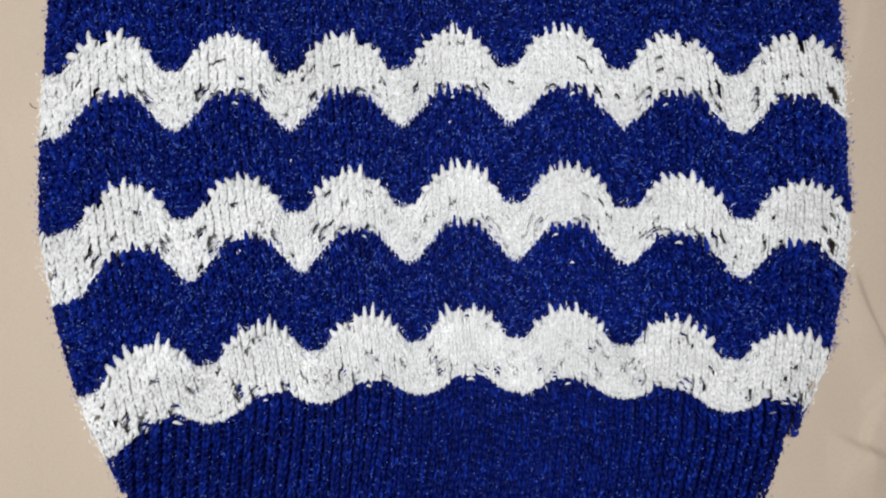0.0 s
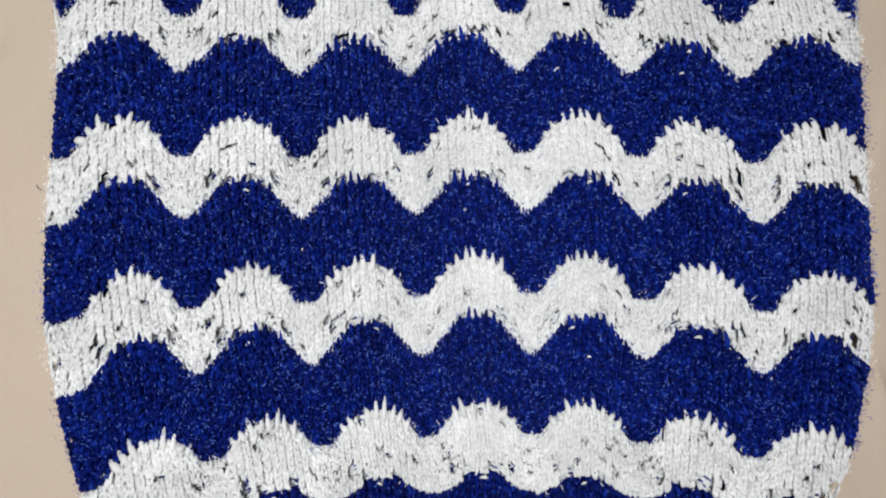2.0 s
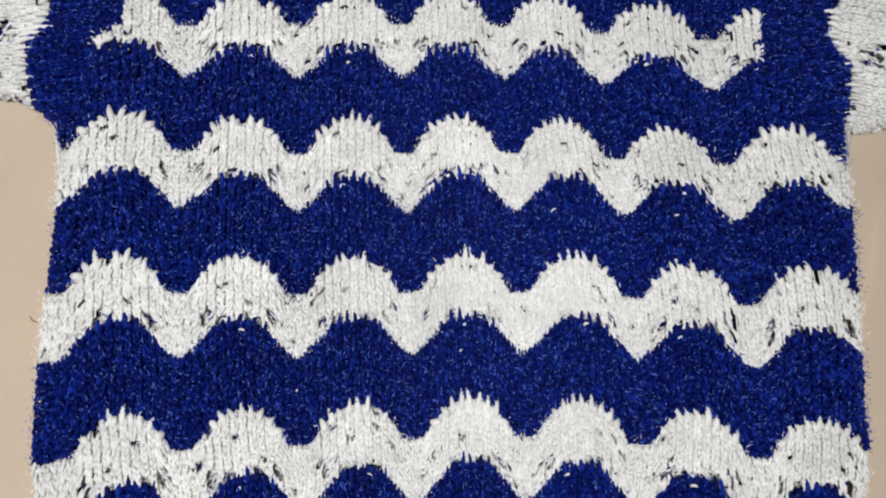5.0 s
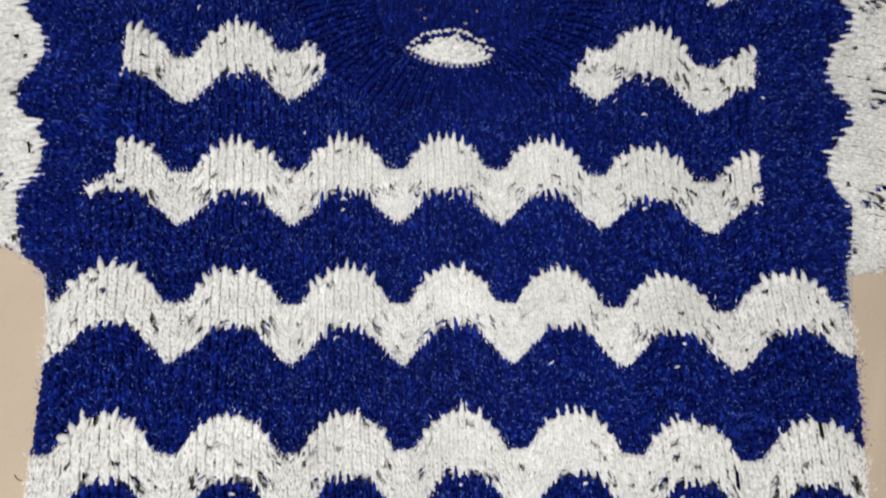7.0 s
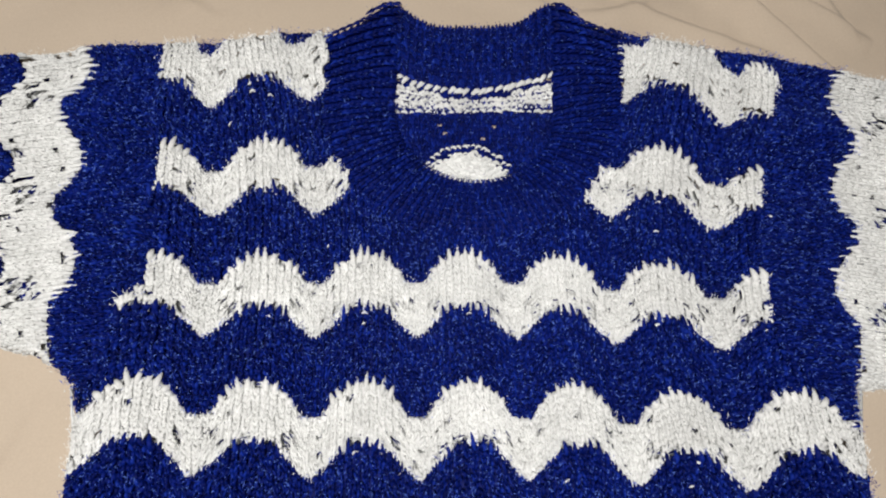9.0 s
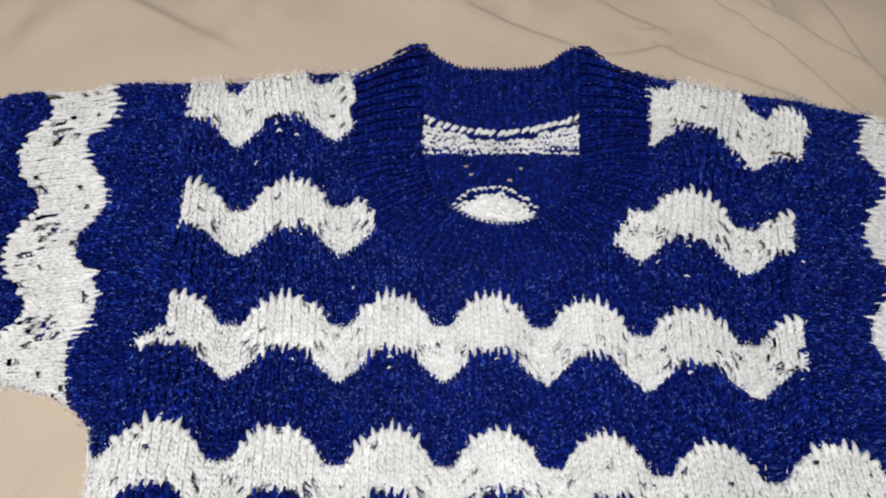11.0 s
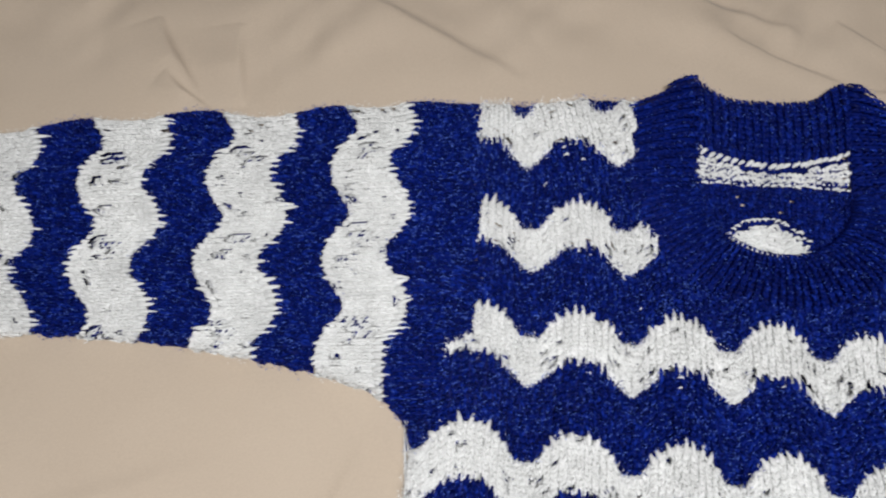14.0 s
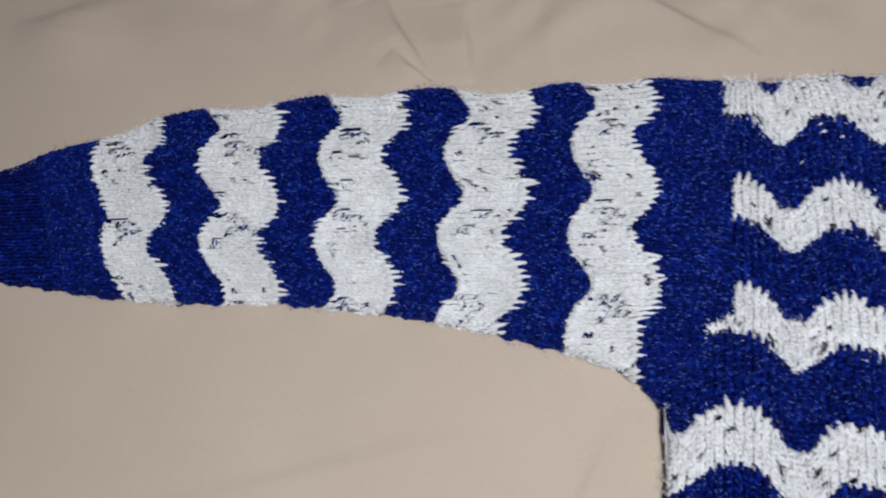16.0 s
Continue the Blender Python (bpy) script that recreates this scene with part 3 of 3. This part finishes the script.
# ---- sleeves ----
def sleeve_lay(side):
    start = 0.2255 if side < 0 else 0.2088

    def lay(u, w, free=False):
        """u counts waves across the sleeve, w counts the repeats from the shoulder, falling towards the cuff."""
        u, w = np.broadcast_arrays(u, w)
        mid = -w - 1
        d = start + mid * 0.0705
        y = 0.1313 - 0.1736 * (d - 0.25) + (0.0558 - 0.0234 * (d - 0.25)) * u
        base = underarm(side * np.maximum(d, 0.2257))
        t = np.clip((y - base) / (shoulder(side * d) - base), 0, 1.2)
        arm = np.minimum(mid, 4.6)
        step = 0.07956 - 0.01663 * t + (0.00997 * t - 0.00271) * arm + (0.00004 - 0.00103 * t) * arm ** 2
        size = 0.0085 * smooth_step(-5.6, -5.1, w) + 0.005 * smooth_step(-5.9, -5.5, w)
        far = start - 0.01217 + 0.0239 * t - 0.00419 * t ** 2 + arm * step + 0.078 * (mid - arm) - size * (hump(np.maximum(u, -1.0) + 0.5, np.mod(w + 0.5, 1.0), True) - 0.5)
        x = side * far
        if not free:
            x, y = within_outline(x, y)
        low, high = underarm(x), shoulder(x)
        dd = np.maximum(np.minimum(np.where(far < 0.2, 0.05, y - low), high - y), 0)
        thick = 0.0112 + 0.0008 * np.sin(x * 37 + y * 23)
        return x, y, 0.0016 + (thick - 0.0016) * np.sqrt(1 - np.exp(-dd / 0.007)) + 0.0005 * np.cos(2 * math.pi * u)

    return lay


SROW, SCOL = 1 / 21, 1 / 15


def sleeve_cells(lay, side, w0, w1):
    us = (np.arange(-3.2 * 15, 3.2 * 15) + 0.5) / 15
    ws = w0 + (np.arange(round((w1 - w0) * 21)) + 0.5) / 21
    u, w = [g.ravel() for g in np.meshgrid(us, ws)]
    x, y, _ = lay(u, w, True)
    far = np.abs(x)
    ok = (y > np.where(far < 0.2, 0.030, np.maximum(underarm(x) - 0.002, 0.030))) & (y < shoulder(x) + 0.002) & (far > seam(y, side) - 0.002)
    return np.stack([u, w, np.ones_like(u)], 1)[ok]


def sleeve(side, seed):
    lay = sleeve_lay(side)
    us, ws = np.linspace(-1.2, 1.6, 30), np.linspace(-6.2, -1.0, 60)
    gu, gw = np.meshgrid(us, ws)
    x, y, z = lay(gu, gw, True)
    y = np.clip(y, underarm(x) + 0.004, shoulder(x) - 0.004)
    v = np.stack([x, y, np.full(x.shape, 0.0012)], -1).reshape(-1, 3)
    i = np.arange(59 * 30).reshape(59, 30)[:, :-1].ravel()
    arm = quads("sleeve", v, np.stack([i, i + 1, i + 31, i + 30], 1), BLUE, jumper, "long sleeve with five white wave stripes")

    def proud(u, w):
        x, y, z = lay(u, w)
        return x, y, z + 0.0011

    for k in range(0, 6):
        c = sleeve_cells(lay, side, -k - 1, -k - 0.5) if k else sleeve_cells(lay, side, -1.0, 0.3)
        stripe("blue_stripe", [knit(c, lay, 0.0040, KNIT, (SCOL * 0.86, SROW), 0.9, 1.7, seed + k), backing(c, lay, (SCOL, SROW), 0.0034), fluff(c, lay, 6 if side < 0 or k == 0 else 3, 0.0034, seed + k, -0.1, 0.0019)],
               BLUE, arm, "royal blue wave stripe")
        if k == 5:
            break
        c = sleeve_cells(lay, side, -k - 1.5, -k - 1)
        holes = eyelets(np.unique(np.round(c[:, 0] + 0.5)) - 0.5, -k - 1.5, 0.5, SLEEVE_LACE, seed + 20 + k)
        lace, near = pierced(lay, [h for h in holes if h[2] > 0.017]), by_hole(c, holes)
        s = c[~gone(c, holes)]
        tips = s[s[:, 1] > c[:, 1].max() - 0.6 * SROW].copy()
        tips[:, 2] = np.random.default_rng(seed + 60 + k).uniform(0.6, 1.6, len(tips))
        feet = s[s[:, 1] < c[:, 1].min() + 0.6 * SROW].copy()
        feet[:, 2] = np.random.default_rng(seed + 90 + k).uniform(0.1, 0.75, len(feet))
        stripe("white_stripe", [knit(feet, proud, 0.0034, SPIKE, (SCOL * 0.9, -SROW), 0.9, 0.9, seed + 90 + k), knit(s, lace, 0.0038, FULL, (SCOL * 0.86, SROW), 0.7, 0.9, seed + 40 + k), knit(tips, proud, 0.0038, SPIKE, (SCOL, SROW), 0.8, 1.1, seed + 70 + k),
                                backing(c[~near], lace, (SCOL, SROW), 0.0014), *through_lace(c[near], lay, 0.0038, (SCOL, SROW), seed + 20 + k), fluff(s[~by_hole(s, holes)], lace, 7 if side < 0 or k == 0 else 3, 0.0028, seed + 40 + k, 0.0, 0.0012)],
               WHITE, arm, "white wave stripe with lace eyelets")
    us = (np.arange(-50, 60) + 0.5) / 22
    ws = -5.5 - (np.arange(22) + 0.5) / 20
    u, w = [g.ravel() for g in np.meshgrid(us, ws)]
    x, y, _ = lay(u, w, True)
    ok = (y > underarm(x) - 0.0015) & (y < shoulder(x) + 0.0015)
    stripe("cuff", rib_pieces(u[ok], w[ok], lay, 0.0034, (1.15 / 22, 1 / 20), np.round(u * 22 - 0.5)[ok].astype(int), seed + 80, 2, 0.0068), BLUE, arm, "royal blue ribbed cuff")


sleeve(-1, 500)
sleeve(1, 700)


# ---- neck ----
def ring(a, r):
    """Front of the neckband; r runs from 0 at the opening to 1 at the front panel."""
    a, r = np.broadcast_arrays(a, r)
    xi, yi, xo, yo = neck_edge(a)
    x, y = xi + (xo - xi) * r, yi + (yo - yi) * r
    y = np.minimum(y, shoulder(x) + bumpy(x, y))
    return x, y, np.clip(swell(x, y), 0.0070, 0.0118) + 0.0028 * np.sin(math.pi * np.clip(r, 0, 1)) - 0.0012 * np.clip(0.12 - r, 0, 1) / 0.12


def neck_back(a, r):
    """Inside of the neckband at the back of the neck; r runs from 0 at the white bar up to 1 at the upper edge."""
    a, r = np.broadcast_arrays(a, r)
    x = NECK + 0.0475 * a
    low = 0.2225 + 0.0115 * a ** 2 + 0.0035 * a
    high = shoulder(x) - 0.0005
    y = np.minimum(low + (high - low) * r, high + bumpy(x, r))
    return x, y, 0.0045 + 0.0055 * np.sin(math.pi * np.clip(0.25 + 0.75 * r, 0, 1)) * (0.6 + 0.4 * np.abs(a))


ga, gr = np.meshgrid(np.linspace(-1.0, 1.0, 90), np.linspace(0.0, 1.0, 10))
x, y, z = ring(ga, gr)
i = np.arange(9 * 90).reshape(9, 90)[:, :-1].ravel()
neckband = quads("neckband", np.stack([x, y, z - 0.0044], -1).reshape(-1, 3), np.stack([i, i + 90, i + 91, i + 1], 1), BLUE, jumper, "royal blue ribbed round neckband")
na = 150
us = (np.arange(na) + 0.5) / na * 2 - 1
rs = (np.arange(11) + 0.5) / 11
u, r = [g.ravel() for g in np.meshgrid(us, rs)]
xi, yi, xo, yo = neck_edge(u)
ok = yi + (yo - yi) * r < shoulder(xi + (xo - xi) * r) + 0.0008
stripe("neckband_front", rib_pieces(u[ok], r[ok], ring, 0.0032, (0.95 * 2 / na, -1 / 11), np.tile(np.arange(na), 11)[ok], 900, 3, 0.0044), BLUE, neckband)
us = (np.arange(38) + 0.5) / 38 * 2 - 1
u, r = [g.ravel() for g in np.meshgrid(us, rs)]
stripe("neckband_back", rib_pieces(u, r, neck_back, 0.0028, (1.05 * 2 / 38, 1 / 11), np.tile(np.arange(38), 11), 920, 6, 0.0016), BLUE, neckband)


def inside_back(x, y):
    x, y = np.broadcast_arrays(x, y)
    return x, y, 0.0030 + 0.0006 * np.sin(x * 90) + 0 * y


def bar_low(x):
    return 0.2095 + 0.060 * (x - NECK) + 0.4 * (x - NECK) ** 2


def bar_high(x):
    a = (x - NECK) / 0.0475
    return 0.2225 + 0.0115 * a ** 2 + 0.0035 * a


def arch(x):
    return 0.1860 - 22 * (x + 0.010) ** 2 + 0.12 * (x + 0.010)


def in_opening(x, y):
    return (np.abs(x - NECK) < 0.050) & ((y > 0.205) | (((x - NECK) / 0.051) ** 2 + ((y - 0.205) / 0.0455) ** 2 < 1))


EYELETS = ((-0.0250, 0.1990), (-0.0205, 0.1930), (0.0030, 0.1925), (0.0085, 0.1985))
gx, gy = [g.ravel() for g in np.meshgrid(np.arange(-0.056, 0.05, 0.0032), np.arange(0.150, 0.212, 0.0026))]
hole = np.zeros(len(gx), bool)
for ex, ey in EYELETS:
    hole |= (np.abs(gx - ex) < 0.0016) & (np.abs(gy - ey) < 0.0013)
ok = in_opening(gx, gy) & ~((gy < arch(gx) + 0.001) & (np.abs(gx + 0.010) < 0.027)) & (gy < bar_low(gx) - 0.001) & ~hole
cells = np.stack([gx, gy], 1)[ok]
behind = np.stack([gx, gy], 1)[in_opening(gx, gy) & (gy < bar_low(gx)) & ~hole]
back_panel = quads("back_panel", *backing(behind, inside_back, (0.0034, 0.0028), 0.0016), BLUE, jumper, "wrong side of the back inside the neck")
stripe("blue_stripe", [knit(cells, inside_back, 0.0032, KNIT, (0.0032, 0.0026), 1.2, 0.8, 940), fluff(cells, inside_back, 3, 0.0015, 940)], BLUE, back_panel)
bar = {}
for name, row, step in (("dots", -0.14, 0.0046), ("low", 0.12, 0.0029), ("mid", 0.36, 0.0029), ("ends", 0.60, 0.0029), ("high", 0.90, 0.0046)):
    bx = np.arange(-0.0495, 0.0435, step)
    bar[name] = np.stack([bx, bar_low(bx) + (bar_high(bx) - bar_low(bx)) * row], 1)
full = np.concatenate([bar["low"], bar["mid"], bar["ends"][np.abs(bar["ends"][:, 0] - NECK) > 0.022]])
stripe("white_stripe", [knit(full, inside_back, 0.0040, PURL, (0.0032, 0.0040), 1.8, 1.1, 950), knit(bar["dots"], inside_back, 0.0034, PURL, (0.0036, 0.0028), 1.6, 1.1, 951),
                        knit(bar["high"], inside_back, 0.0040, SLANT, (0.0048, 0.0048), 1.0, 1.1, 952), backing(full, inside_back, (0.0034, 0.0030), 0.0006)],
       WHITE, back_panel, "white purl rows")
ux = np.arange(-0.0495, 0.0435, 0.0030)
under = np.concatenate([np.stack([ux, bar_low(ux) + (bar_high(ux) - bar_low(ux)) * r], 1) for r in (-0.2, 0.1, 0.4, 0.7, 1.0)])
stripe("blue_stripe", [knit(under, inside_back, 0.0026, KNIT, (0.0030, 0.0030), 1.0, 0.3, 955), backing(under, inside_back, (0.0034, 0.0046), 0.0013)], BLUE, back_panel)
lens, gap = [], []
for i in range(9):
    off = 0.0 if i == 0 else -0.0022 * i - 0.0030
    lx = np.arange(-0.036, 0.0165, 0.0029) + 0.0013 * (i % 2)
    ly = arch(lx) + off
    keep = in_opening(lx, ly)
    lens.append(np.stack([lx, ly], 1)[keep])
gx = np.arange(-0.036, 0.0165, 0.0028)
gap = np.stack([gx, arch(gx) - 0.0026], 1)
stripe("white_stripe", [knit(np.concatenate(lens), inside_back, 0.0032, PURL, (0.0029, 0.0026), 2.2, 1.0, 960), backing(np.concatenate(lens[2:]), inside_back, (0.0034, 0.003), 0.0008)],
       WHITE, back_panel, "white purl crest of a wave")
stripe("blue_stripe", [knit(gap, inside_back, 0.0026, PURL, (0.0029, 0.0022), 0.8, 0.8, 970)], BLUE, back_panel)


# ---- lint on the sheet ----
def lint(x, y, size, turn, seed):
    rng = np.random.default_rng(seed)
    t = np.linspace(-1, 1, 9)
    px, py = t * size, 0.35 * size * (t ** 2) + rng.normal(0, size * 0.05, 9)
    c, s = math.cos(turn), math.sin(turn)
    X, Y = x + px * c - py * s, y + px * s + py * c
    Z = sheet_height(X, Y) + 0.0004
    v, f = tube(np.stack([X, Y, Z], 1), np.full(9, 0.00022), 5)
    tagged(quads("lint", v, f, LINT), "short dark thread of lint on the beige sheet", "lint")


lint(-0.2115, -0.0543, 0.0022, -0.6, 1)
